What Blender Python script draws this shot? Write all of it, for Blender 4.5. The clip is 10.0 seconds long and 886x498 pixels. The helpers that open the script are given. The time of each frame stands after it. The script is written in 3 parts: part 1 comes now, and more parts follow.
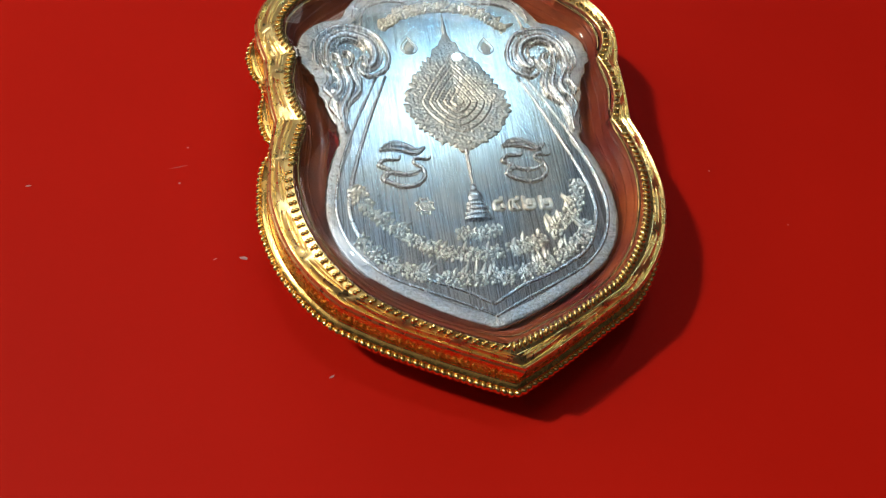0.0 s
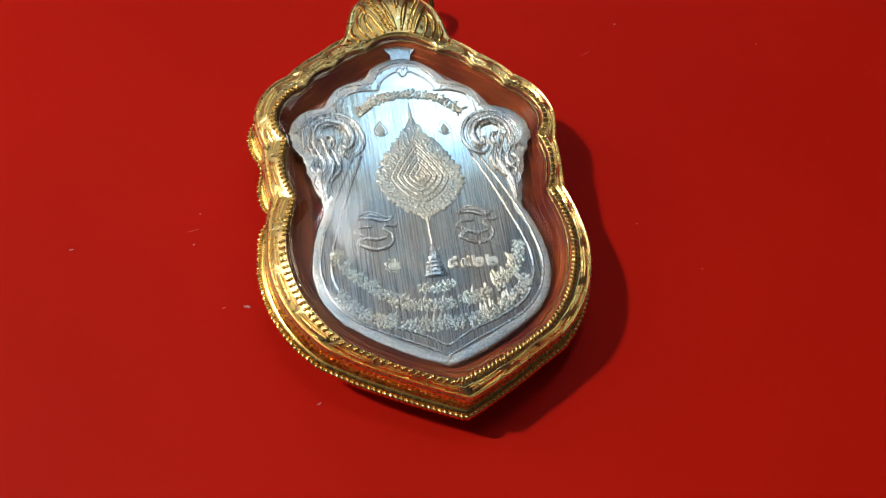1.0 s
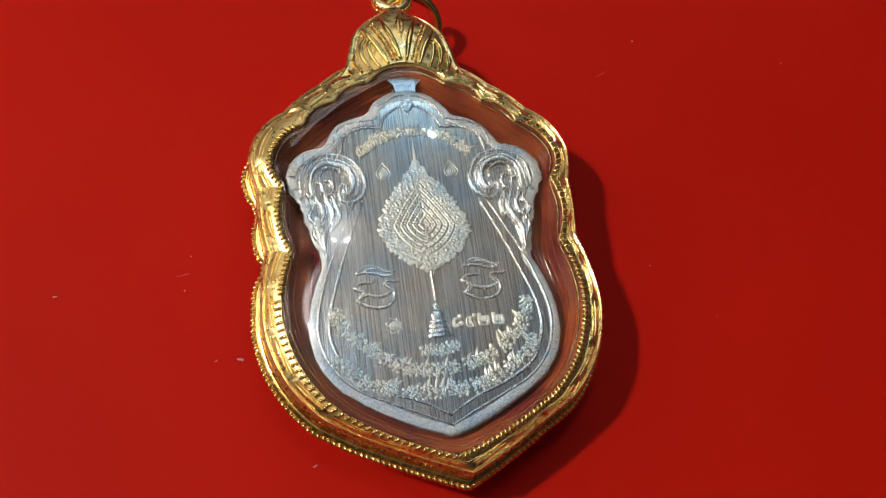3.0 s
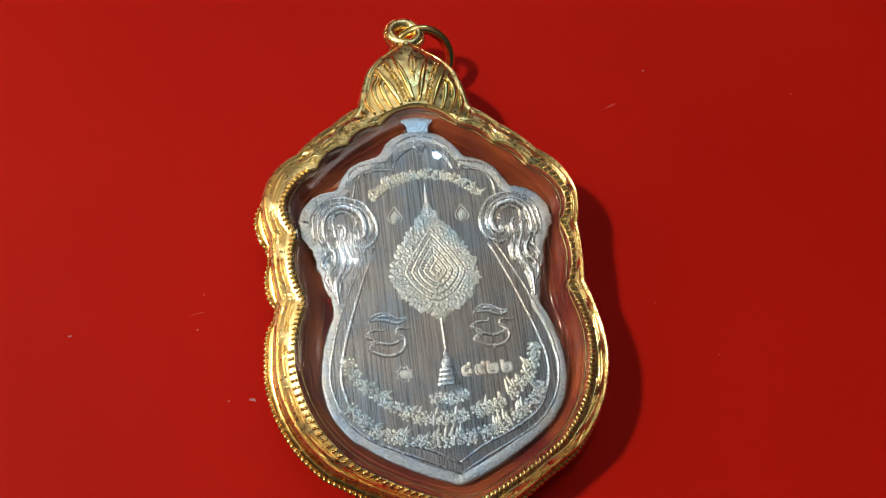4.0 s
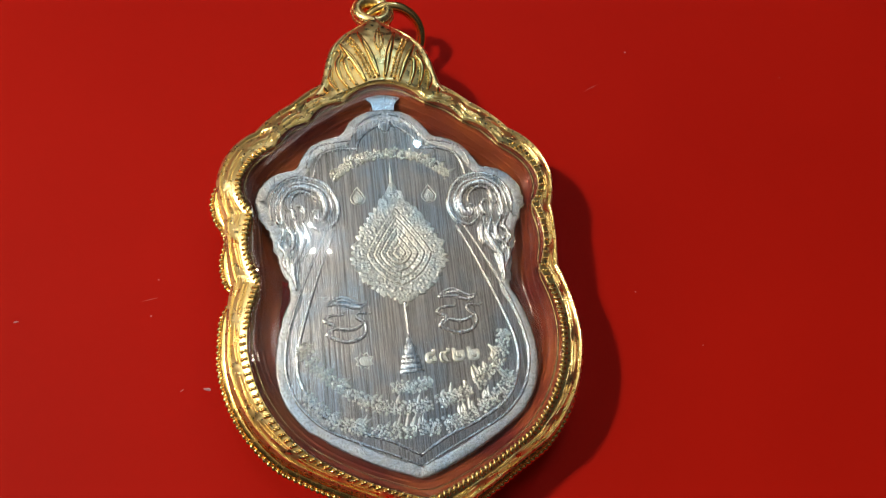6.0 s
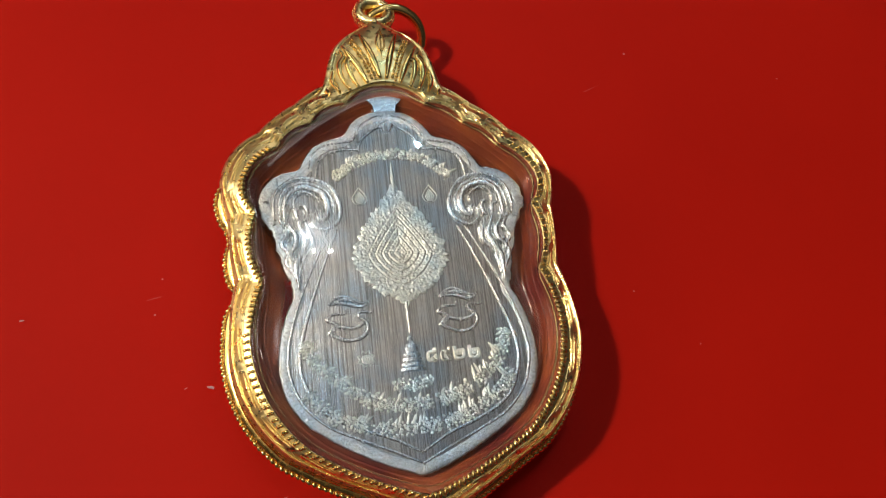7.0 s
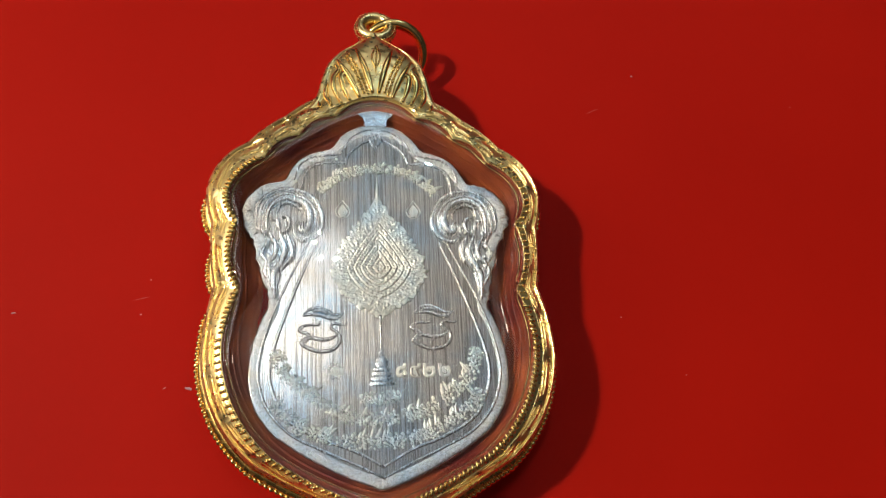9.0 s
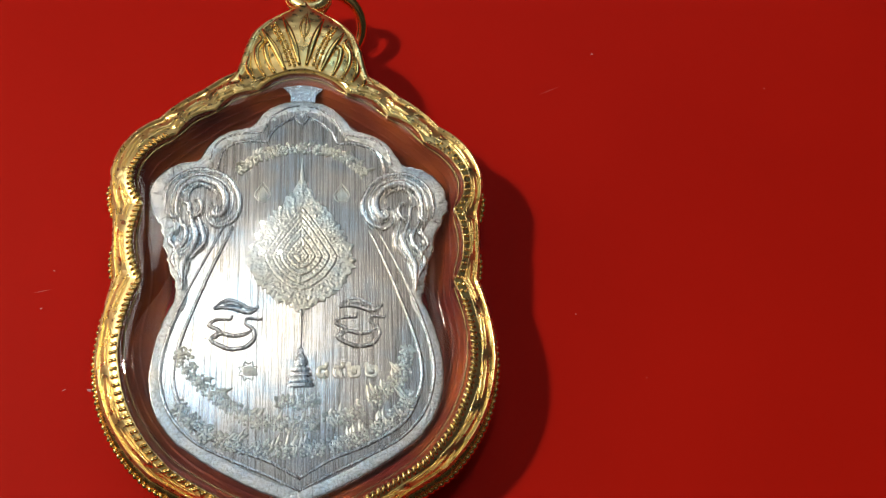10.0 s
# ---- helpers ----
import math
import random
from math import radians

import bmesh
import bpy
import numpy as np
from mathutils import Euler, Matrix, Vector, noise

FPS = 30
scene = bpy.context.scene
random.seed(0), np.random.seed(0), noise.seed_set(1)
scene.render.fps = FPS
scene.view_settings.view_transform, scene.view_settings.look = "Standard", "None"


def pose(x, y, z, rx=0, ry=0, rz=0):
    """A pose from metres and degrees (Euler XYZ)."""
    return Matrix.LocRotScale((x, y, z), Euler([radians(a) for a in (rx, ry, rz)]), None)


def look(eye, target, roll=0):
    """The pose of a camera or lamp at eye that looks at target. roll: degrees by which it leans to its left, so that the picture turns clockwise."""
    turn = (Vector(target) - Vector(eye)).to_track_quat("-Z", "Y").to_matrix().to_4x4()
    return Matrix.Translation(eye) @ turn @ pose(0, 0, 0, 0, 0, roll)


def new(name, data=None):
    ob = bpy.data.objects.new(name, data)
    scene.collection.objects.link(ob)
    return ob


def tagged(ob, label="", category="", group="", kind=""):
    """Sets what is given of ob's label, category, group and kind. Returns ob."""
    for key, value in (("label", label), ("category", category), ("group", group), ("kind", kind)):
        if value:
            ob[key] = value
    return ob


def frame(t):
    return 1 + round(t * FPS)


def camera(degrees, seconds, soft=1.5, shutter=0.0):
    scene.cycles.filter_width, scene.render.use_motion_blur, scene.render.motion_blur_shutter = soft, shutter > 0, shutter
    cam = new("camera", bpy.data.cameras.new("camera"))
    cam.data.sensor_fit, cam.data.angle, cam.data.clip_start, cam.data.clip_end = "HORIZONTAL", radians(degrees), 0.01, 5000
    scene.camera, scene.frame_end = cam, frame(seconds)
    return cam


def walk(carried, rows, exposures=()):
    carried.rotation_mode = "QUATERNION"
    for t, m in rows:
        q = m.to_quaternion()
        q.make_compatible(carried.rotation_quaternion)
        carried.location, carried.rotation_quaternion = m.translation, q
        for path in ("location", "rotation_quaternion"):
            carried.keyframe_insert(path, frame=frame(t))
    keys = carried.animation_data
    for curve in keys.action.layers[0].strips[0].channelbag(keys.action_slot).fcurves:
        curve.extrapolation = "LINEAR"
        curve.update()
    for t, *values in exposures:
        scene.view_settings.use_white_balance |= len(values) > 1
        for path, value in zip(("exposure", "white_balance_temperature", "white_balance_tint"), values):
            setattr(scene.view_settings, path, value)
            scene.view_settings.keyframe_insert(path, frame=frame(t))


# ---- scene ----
# lengths below are millimetres; MM turns them into metres
MM = 0.001
cam = camera(52.0, 10.0, soft=1.1)
# seconds, eye (mm), yaw, pitch, roll
PATH = [
    (0, -17.90, -41.85, 67.54, -25.72, -60.25, 19.42),
    (0.1, -18.55, -41.35, 73.56, -27.10, -62.17, 20.37),
    (0.2, -19.50, -42.41, 77.52, -27.53, -62.04, 20.70),
    (0.3, -20.00, -44.56, 80.85, -26.91, -61.44, 20.08),
    (0.5, -20.01, -47.14, 85.67, -26.30, -60.93, 19.62),
    (1, -17.34, -45.01, 85.26, -25.37, -60.77, 18.54),
    (1.5, -17.41, -44.00, 84.51, -25.58, -60.77, 18.67),
    (2, -15.99, -40.96, 84.75, -25.96, -61.07, 18.89),
    (2.5, -16.31, -40.83, 82.69, -25.67, -61.13, 18.78),
    (2.8, -17.75, -38.21, 82.53, -28.41, -62.89, 21.95),
    (2.9, -17.13, -36.51, 83.13, -28.57, -63.45, 22.13),
    (3, -16.29, -32.14, 86.01, -29.21, -64.81, 23.08),
    (3.1, -16.42, -29.63, 89.68, -29.50, -65.60, 23.56),
    (3.2, -17.56, -27.65, 91.69, -30.81, -66.30, 25.02),
    (4.3, -17.11, -23.65, 88.60, -33.19, -67.55, 27.81),
    (4.5, -15.89, -25.08, 87.42, -31.14, -67.15, 25.87),
    (5, -14.01, -25.14, 86.09, -31.77, -67.24, 26.44),
    (5.5, -12.46, -25.60, 85.44, -30.54, -66.87, 25.24),
    (7, -12.98, -26.12, 86.62, -30.87, -66.89, 25.56),
    (7.5, -12.57, -26.84, 86.84, -30.15, -66.81, 24.94),
    (8, -10.32, -27.77, 89.93, -26.88, -67.24, 22.62),
    (8.5, -8.84, -27.22, 92.35, -22.88, -67.89, 20.54),
    (9, -4.91, -25.83, 88.54, -20.46, -68.20, 18.95),
    (9.5, -2.51, -26.05, 84.78, -25.27, -66.96, 23.92),
    (10, 2.12, -24.98, 80.72, -19.93, -67.61, 18.60),
]


def eye_pose(x, y, z, yaw, pitch, roll):
    yw, pt = radians(yaw), radians(pitch)
    ahead = Vector((-math.sin(yw) * math.cos(pt), math.cos(yw) * math.cos(pt), math.sin(pt)))
    eye = Vector((x, y, z)) * MM
    return look(eye, eye + ahead, roll)


walk(cam, [(t, eye_pose(*row)) for t, *row in PATH], exposures=((0.0, -0.05), (2.0, -0.06), (5.0, -0.07), (8.5, -0.09), (9.0, -0.09), (9.5, -0.15), (10.0, -0.2)))

# ---- light ----
world = bpy.data.worlds.new("world")
scene.world = world
world.use_nodes = True
world.node_tree.nodes["Background"].inputs[0].default_value = (0.9, 0.95, 1.0, 1)
world.node_tree.nodes["Background"].inputs[1].default_value = 0.05
scene.view_settings.exposure = 0.0


def area_lamp(name, eye, target, size, watts, colour):
    data = bpy.data.lights.new(name, "AREA")
    data.shape, data.energy, data.color, data.size = "DISK", watts, colour, size
    ob = new(name, data)
    ob.matrix_world = look(eye, target)
    return ob


# the desk lamp, which throws the shadow
area_lamp("desk_lamp", (-0.33, 0.06, 0.41), (0, 0, 0), 0.035, 2.05, (1.0, 0.88, 0.72))
# the cool daylight lamp beyond the pendant
area_lamp("daylight_lamp", (0.355, 0.75, 1.03), (0, 0, 0), 0.035, 1.0, (0.45, 0.77, 1.0))
# the four bulbs of the ceiling fixture
for dx, dy in ((-0.035, 0.08), (-0.055, 0.02), (-0.03, -0.07), (0.05, -0.08)):
    bulb = bpy.data.lights.new("ceiling_bulb", "POINT")
    bulb.energy, bulb.color, bulb.shadow_soft_size = 1.8, (1.0, 0.94, 0.86), 0.012
    new("ceiling_bulb", bulb).location = (-0.11 + dx, 0.40 + dy, 1.45)
# added unseen discs for the broad white glow on the medal, brightest in the middle
for wide, watts in ((0.17, 0.17), (0.26, 0.24), (0.36, 0.28)):
    area_lamp("bulb_glow_disc", (-0.135, 0.39, 1.47 + 0.05 * wide), (-0.135, 0.39, 0), wide, watts, (0.95, 0.98, 1.0))
# wider disc added at the daylight lamp to broaden its blue glow
area_lamp("daylight_glow_disc", (0.357, 0.755, 1.04), (0, 0, 0), 0.13, 0.035, (0.5, 0.8, 1.0))
# unseen fill lamps added to brighten the ceiling and the gold; no windows here
area_lamp("west_fill_light", (-1.5, 0.5, 0.95), (0.4, -0.1, 1.15), 0.9, 6.0, (1.0, 0.97, 0.92))
area_lamp("north_fill_light", (0.1, 1.5, 1.35), (0.05, 0.0, 1.95), 1.3, 5.4, (1.0, 0.98, 0.95))


# ---- materials ----
def material(name):
    mat = bpy.data.materials.new(name)
    mat.use_nodes = True
    tree = mat.node_tree
    return mat, tree, tree.nodes["Principled BSDF"]


def add(tree, kind, **values):
    node = tree.nodes.new(kind)
    for key, value in values.items():
        node.inputs[key.replace("_", " ")].default_value = value
    return node


def coords(tree, scale):
    co, mp = tree.nodes.new("ShaderNodeTexCoord"), tree.nodes.new("ShaderNodeMapping")
    mp.inputs["Scale"].default_value = scale
    tree.links.new(co.outputs["Object"], mp.inputs["Vector"])
    return mp.outputs["Vector"]


def noise_of(tree, vector, scale, detail=3.0, rough=0.5):
    node = add(tree, "ShaderNodeTexNoise", Scale=scale, Detail=detail, Roughness=rough)
    tree.links.new(vector, node.inputs["Vector"])
    return node.outputs["Fac"]


def ramp(tree, fac, stops):
    node = tree.nodes.new("ShaderNodeValToRGB")
    while len(node.color_ramp.elements) < len(stops):
        node.color_ramp.elements.new(0.5)
    for el, (at, col) in zip(node.color_ramp.elements, stops):
        el.position, el.color = at, (*col, 1) if len(col) == 3 else col
    tree.links.new(fac, node.inputs["Fac"])
    return node.outputs["Color"]


def bump(tree, bsdf, height, strength, distance, normal=None):
    node = add(tree, "ShaderNodeBump", Strength=strength, Distance=distance)
    tree.links.new(height, node.inputs["Height"])
    if normal is not None:
        tree.links.new(normal, node.inputs["Normal"])
    tree.links.new(node.outputs["Normal"], bsdf.inputs["Normal"])
    return node.outputs["Normal"]


def red_card():
    mat, tree, bsdf = material("red_card")
    v = coords(tree, (1000, 1000, 1000))
    col = ramp(tree, noise_of(tree, v, 0.02, 4), [(0.3, (0.40, 0.0075, 0.0028)), (0.7, (0.46, 0.0095, 0.0036))])
    tree.links.new(col, bsdf.inputs["Base Color"])
    bsdf.inputs["Roughness"].default_value = 0.55
    bsdf.inputs["Specular IOR Level"].default_value = 0.05
    bump(tree, bsdf, noise_of(tree, v, 6.0, 3), 0.12, 0.00003)
    return mat


def gold(name, rough=0.16, tone=(0.92, 0.62, 0.16), relief=0.25, grain=5.0):
    mat, tree, bsdf = material(name)
    v = coords(tree, (1000, 1000, 1000))
    n = noise_of(tree, v, 0.5, 4)
    col = ramp(tree, n, [(0.25, tuple(c * 0.9 for c in tone)), (0.75, tone)])
    tree.links.new(col, bsdf.inputs["Base Color"])
    bsdf.inputs["Metallic"].default_value = 1.0
    r = ramp(tree, noise_of(tree, v, 1.7, 3), [(0.3, (rough * 0.75,) * 3), (0.75, (rough * 1.4,) * 3)])
    tree.links.new(r, bsdf.inputs["Roughness"])
    bump(tree, bsdf, noise_of(tree, v, grain, 3), relief, 0.00006)
    return mat


def silver(name, rough, streak, tone=(0.78, 0.78, 0.77), frost=0.0):
    """Silver, brushed along y by streak, grained by frost, with brown and blue tarnish in patches and a blue reflection
    painted in low down.
    """
    mat, tree, bsdf = material(name)
    v = coords(tree, (1000, 1000, 1000))
    fine = noise_of(tree, coords(tree, (15000, 240, 1000)), 1.0, 3, 0.6)
    wide = noise_of(tree, coords(tree, (6500, 115, 1000)), 1.0, 4, 0.65)
    blotch = ramp(tree, noise_of(tree, v, 0.19, 5, 0.65), [(0.32, tuple(c * s for c, s in zip(tone, (0.92, 0.87, 0.81)))), (0.46, tone), (0.62, tuple(c * s for c, s in zip(tone, (0.74, 0.89, 1.05))))])
    # dim blue reflection painted into the lower part, together with some tarnish
    sep = tree.nodes.new("ShaderNodeSeparateXYZ")
    tree.links.new(v, sep.inputs[0])
    drift = tree.nodes.new("ShaderNodeMath")
    drift.operation = "MULTIPLY_ADD"
    drift.inputs[1].default_value = 9.0
    tree.links.new(noise_of(tree, v, 0.22, 5, 0.6), drift.inputs[0])
    tree.links.new(sep.outputs["Y"], drift.inputs[2])
    low_reflection = tree.nodes.new("ShaderNodeMapRange")
    low_reflection.inputs["From Min"].default_value, low_reflection.inputs["From Max"].default_value = -2.0, -9.5
    tree.links.new(drift.outputs[0], low_reflection.inputs["Value"])
    blue = tree.nodes.new("ShaderNodeMix")
    blue.data_type, blue.blend_type = "RGBA", "MULTIPLY"
    blue.inputs[7].default_value = (0.78, 0.86, 0.95, 1)
    tree.links.new(low_reflection.outputs[0], blue.inputs[0])
    tree.links.new(blotch, blue.inputs[6])
    lines = ramp(tree, wide, [(0.36, (0.50, 0.48, 0.45)), (0.50, (0.80, 0.79, 0.78)), (0.57, (1, 1, 1))])
    mix = tree.nodes.new("ShaderNodeMix")
    mix.data_type, mix.blend_type = "RGBA", "MULTIPLY"
    mix.inputs[0].default_value = min(1.0, streak * 2.4)
    tree.links.new(blue.outputs[2], mix.inputs[6])
    tree.links.new(lines, mix.inputs[7])
    shade = mix.outputs[2]
    if frost:
        grain = ramp(tree, noise_of(tree, v, 4.6, 4, 0.75), [(0.38, (0.30, 0.30, 0.29)), (0.60, (1.25, 1.25, 1.25))])
        speck = tree.nodes.new("ShaderNodeMix")
        speck.data_type, speck.blend_type = "RGBA", "MULTIPLY"
        speck.inputs[0].default_value = min(0.6, frost * 1.6)
        tree.links.new(shade, speck.inputs[6])
        tree.links.new(grain, speck.inputs[7])
        shade = speck.outputs[2]
    tree.links.new(shade, bsdf.inputs["Base Color"])
    bsdf.inputs["Metallic"].default_value = 1.0
    r = ramp(tree, wide, [(0.3, (rough * 1.25,) * 3), (0.7, (rough * 0.8,) * 3)])
    tree.links.new(r, bsdf.inputs["Roughness"])
    nrm = bump(tree, bsdf, fine, streak, 0.000014)
    nrm = bump(tree, bsdf, wide, streak, 0.000020, nrm)
    if frost:
        bump(tree, bsdf, noise_of(tree, v, 6.5, 4), frost, 0.00010, nrm)
    return mat


def acrylic():
    mat, tree, bsdf = material("clear_acrylic")
    bsdf.inputs["Base Color"].default_value = (0.985, 0.98, 0.975, 1)
    bsdf.inputs["Transmission Weight"].default_value = 1.0
    bsdf.inputs["IOR"].default_value = 1.49
    bsdf.inputs["Roughness"].default_value = 0.0
    return mat


def plain(name, colour, rough=0.7):
    mat, tree, bsdf = material(name)
    v = coords(tree, (8, 8, 8))
    col = ramp(tree, noise_of(tree, v, 1.0, 4), [(0.3, tuple(c * 0.92 for c in colour)), (0.7, colour)])
    tree.links.new(col, bsdf.inputs["Base Color"])
    bsdf.inputs["Roughness"].default_value = rough
    return mat


def tinted_tray():
    mat, tree, bsdf = material("tinted_inner_tray")
    v = coords(tree, (1000, 1000, 1000))
    # card and gold mirrored in the acrylic, painted in as maroon and amber
    col = ramp(tree, noise_of(tree, v, 0.2, 3), [(0.35, (0.080, 0.012, 0.009)), (0.65, (0.185, 0.047, 0.014))])
    tree.links.new(col, bsdf.inputs["Base Color"])
    bsdf.inputs["Roughness"].default_value = 0.14
    bsdf.inputs["Specular IOR Level"].default_value = 0.22
    bump(tree, bsdf, noise_of(tree, v, 0.3, 2), 0.15, 0.0003)
    return mat


RED = red_card()
GOLD = gold("engraved_gold", 0.29, (1.0, 0.77, 0.34), 0.35, 2.5)
POLISHED = gold("polished_gold", 0.20, (1.0, 0.73, 0.27), 0.15, 1.2)
WALL_GOLD = gold("side_gold", 0.24, (1.0, 0.66, 0.20), 0.10, 0.8)
TRAY = tinted_tray()
SILVER = silver("brushed_silver", 0.14, 0.38, (0.97, 0.96, 0.91))
FROSTED = silver("frosted_silver", 0.47, 0.04, (0.53, 0.55, 0.52), 0.22)
LETTERED = silver("letter_silver", 0.40, 0.04, (0.76, 0.76, 0.70), 0.3)
RIM = silver("frosted_rim", 0.34, 0.05, (0.66, 0.68, 0.68), 1.0)
RIMMED = silver("silver_rim", 0.24, 0.05, (0.92, 0.93, 0.92), 0.4)
BRIGHT = silver("bright_silver", 0.25, 0.05, (0.95, 0.96, 0.95), 0.3)
ACRYLIC = acrylic()
# unseen walls kept dark so that the gold mirrors something dark
PAINT = plain("wall_paint", (0.11, 0.113, 0.117))
CEILING = plain("ceiling_paint", (0.84, 0.85, 0.86))
LINT = plain("lint", (0.52, 0.30, 0.30))


# ---- mesh helpers ----
def link_mesh(name, verts, faces, mat, parent=None, label="", smooth=True):
    data = bpy.data.meshes.new(name)
    data.from_pydata([tuple(float(c) * MM for c in v) for v in verts], [], faces)
    bm = bmesh.new()
    bm.from_mesh(data)
    bmesh.ops.recalc_face_normals(bm, faces=bm.faces)
    bm.to_mesh(data)
    bm.free()
    data.materials.append(mat)
    if smooth:
        data.polygons.foreach_set("use_smooth", [True] * len(data.polygons))
    data.update()
    ob = new(name, data)
    if parent is not None:
        ob.parent = parent
    return tagged(ob, label)


def empty(name, label, category, place=(0, 0, 0)):
    ob = new(name)
    ob.location = Vector(place) * MM
    ob.empty_display_size = 0.002
    return tagged(ob, label, category)


def arc(p, q, sag, n):
    """n points from p towards q (q left out) on an arc that bulges to the left of the way by sag."""
    p, q = np.array(p, float), np.array(q, float)
    t = np.arange(n)[:, None] / n
    d = q - p
    left = np.array([-d[1], d[0]]) / np.hypot(*d)
    return p + d * t + left * (4 * sag * t * (1 - t))


def half_outline(chain, step):
    """Corners (x, y, sag of the arc to the next one, count of points) from the top to the tip."""
    parts = [arc(a[:2], b[:2], a[2], n) for a, b, n in zip(chain, chain[1:], step)]
    return np.concatenate(parts + [np.array([chain[-1][:2]], float)])


def mirrored(half):
    """The closed outline: the right half downwards, then the left half upwards."""
    left = half[-2:0:-1] * (-1, 1)
    return np.concatenate([half, left])


def rings(loops, closed_top=False, closed_bottom=False):
    """Verts and faces of a skin over loops of equal count, each (n, 3)."""
    n = len(loops[0])
    verts = np.concatenate(loops)
    faces = []
    for k in range(len(loops) - 1):
        a, b = k * n, (k + 1) * n
        faces += [(a + i, b + i, b + (i + 1) % n, a + (i + 1) % n) for i in range(n)]
    if closed_bottom:
        faces.append(tuple(range(n - 1, -1, -1)))
    if closed_top:
        faces.append(tuple(range((len(loops) - 1) * n, len(loops) * n)))
    return verts, faces


def at_z(loop, z):
    return np.c_[loop, np.full(len(loop), z) if np.isscalar(z) else z]


def normals2(loop):
    d = np.roll(loop, -1, 0) - np.roll(loop, 1, 0)
    n = np.c_[-d[:, 1], d[:, 0]]
    return n / np.maximum(np.hypot(*n.T), 1e-6)[:, None]


def stroke(points, width, height, z, taper=(1, 1), sides=5, sub=5):
    """A raised rounded ridge along a smooth line through the points; verts and faces, its foot at z."""
    p = np.array(points, float)
    ext = np.vstack([2 * p[0] - p[1], p, 2 * p[-1] - p[-2]])
    line = []
    for k in range(1, len(ext) - 2):
        a, b, c, d = ext[k - 1 : k + 3]
        for t in np.arange(sub) / sub:
            line.append(0.5 * (2 * b + (c - a) * t + (2 * a - 5 * b + 4 * c - d) * t**2 + (3 * b - a - 3 * c + d) * t**3))
    line = np.array(line + [p[-1]])
    d = np.gradient(line, axis=0)
    nrm = np.c_[-d[:, 1], d[:, 0]] / np.maximum(np.hypot(*d.T), 1e-6)[:, None]
    m = len(line)
    t = np.linspace(0, 1, m)
    w = width / 2 * (taper[0] + (1 - taper[0]) * np.minimum(1, t * 3)) * (taper[1] + (1 - taper[1]) * np.minimum(1, (1 - t) * 3))
    verts, faces = [], []
    for i in range(m):
        for j in range(sides):
            ang = math.pi * j / (sides - 1)
            off = nrm[i] * w[i] * math.cos(ang)
            verts.append((*(line[i] + off), z + height * math.sin(ang) ** 0.7 - (0.03 if j in (0, sides - 1) else 0)))
    for i in range(m - 1):
        for j in range(sides - 1):
            a = i * sides + j
            faces.append((a, a + sides, a + sides + 1, a + 1))
    faces.append(tuple(range(sides)))
    faces.append(tuple(range((m - 1) * sides + sides - 1, (m - 1) * sides - 1, -1)))
    return verts, faces


def joined(pieces):
    verts, faces = [], []
    for v, f in pieces:
        k = len(verts)
        verts += [tuple(p) for p in v]
        faces += [tuple(i + k for i in face) for face in f]
    return verts, faces


def flip(points, dx=0.0, dy=0.0, sx=1.0, sy=1.0):
    return [(sx * x + dx, sy * y + dy) for x, y in points]


# ---- the card, and an unseen floor, walls and ceiling added for reflections ----
def slab(name, x0, y0, z0, x1, y1, z1, mat, label):
    bm = bmesh.new()
    bmesh.ops.create_cube(bm, size=1)
    for v in bm.verts:
        v.co = Vector(((x0 + x1) / 2 + v.co.x * (x1 - x0), (y0 + y1) / 2 + v.co.y * (y1 - y0), (z0 + z1) / 2 + v.co.z * (z1 - z0)))
    data = bpy.data.meshes.new(name)
    bm.to_mesh(data)
    bm.free()
    data.materials.append(mat)
    return tagged(new(name, data), label, name.split("_")[0], kind="structure")


slab("ground", -0.45, -0.35, -0.012, 0.45, 0.35, 0.0, RED, "smooth bright red card laid flat under the pendant")
slab("floor", -1.6, -1.6, -0.06, 1.6, 1.6, -0.012, PAINT, "plain grey floor, unseen, added under the red card")
slab("ceiling", -1.6, -1.6, 2.30, 1.6, 1.6, 2.35, CEILING, "plain white ceiling, unseen, added to be mirrored in the medal")
slab("wall_north", -1.6, 1.6, -0.06, 1.6, 1.65, 2.3, PAINT, "plain dark wall, unseen, added to be mirrored in the metal")
slab("wall_south", -1.6, -1.65, -0.06, 1.6, -1.6, 2.3, PAINT, "plain dark wall, unseen, added to be mirrored in the metal")
slab("wall_west", -1.65, -1.6, -0.06, -1.6, 1.6, 2.3, PAINT, "plain dark wall, unseen, added to be mirrored in the metal")
slab("wall_east", 1.6, -1.6, -0.06, 1.65, 1.6, 2.3, PAINT, "plain dark wall, unseen, added to be mirrored in the metal")

# ---- the pendant case ----
STEP = (40, 44, 44, 56, 40, 66, 66, 100, 120)
INNER = mirrored(half_outline([(0, 19.95, 0.55), (3.95, 18.05, 0.62), (7.55, 15.9, 0.58), (10.75, 13.4, 0.5), (14.05, 10.2, 0.5), (13.15, 6.9, 0.85),
                               (12.85, 0.2, 0.42), (14.15, -6.0, 1.0), (9.5, -15.0, 0.4), (0, -19.55, 0)], STEP))
OUTER = mirrored(half_outline([(0, 22.5, 0.3), (4.7, 21.0, 0.22), (8.8, 18.4, 0.2), (12.4, 15.4, 0.8), (16.05, 10.4, 0.12), (15.5, 7.0, 0.12),
                               (15.1, 0.8, 0.22), (16.15, -6.0, 1.05), (11.6, -15.2, 0.25), (0, -21.15, 0)], STEP))
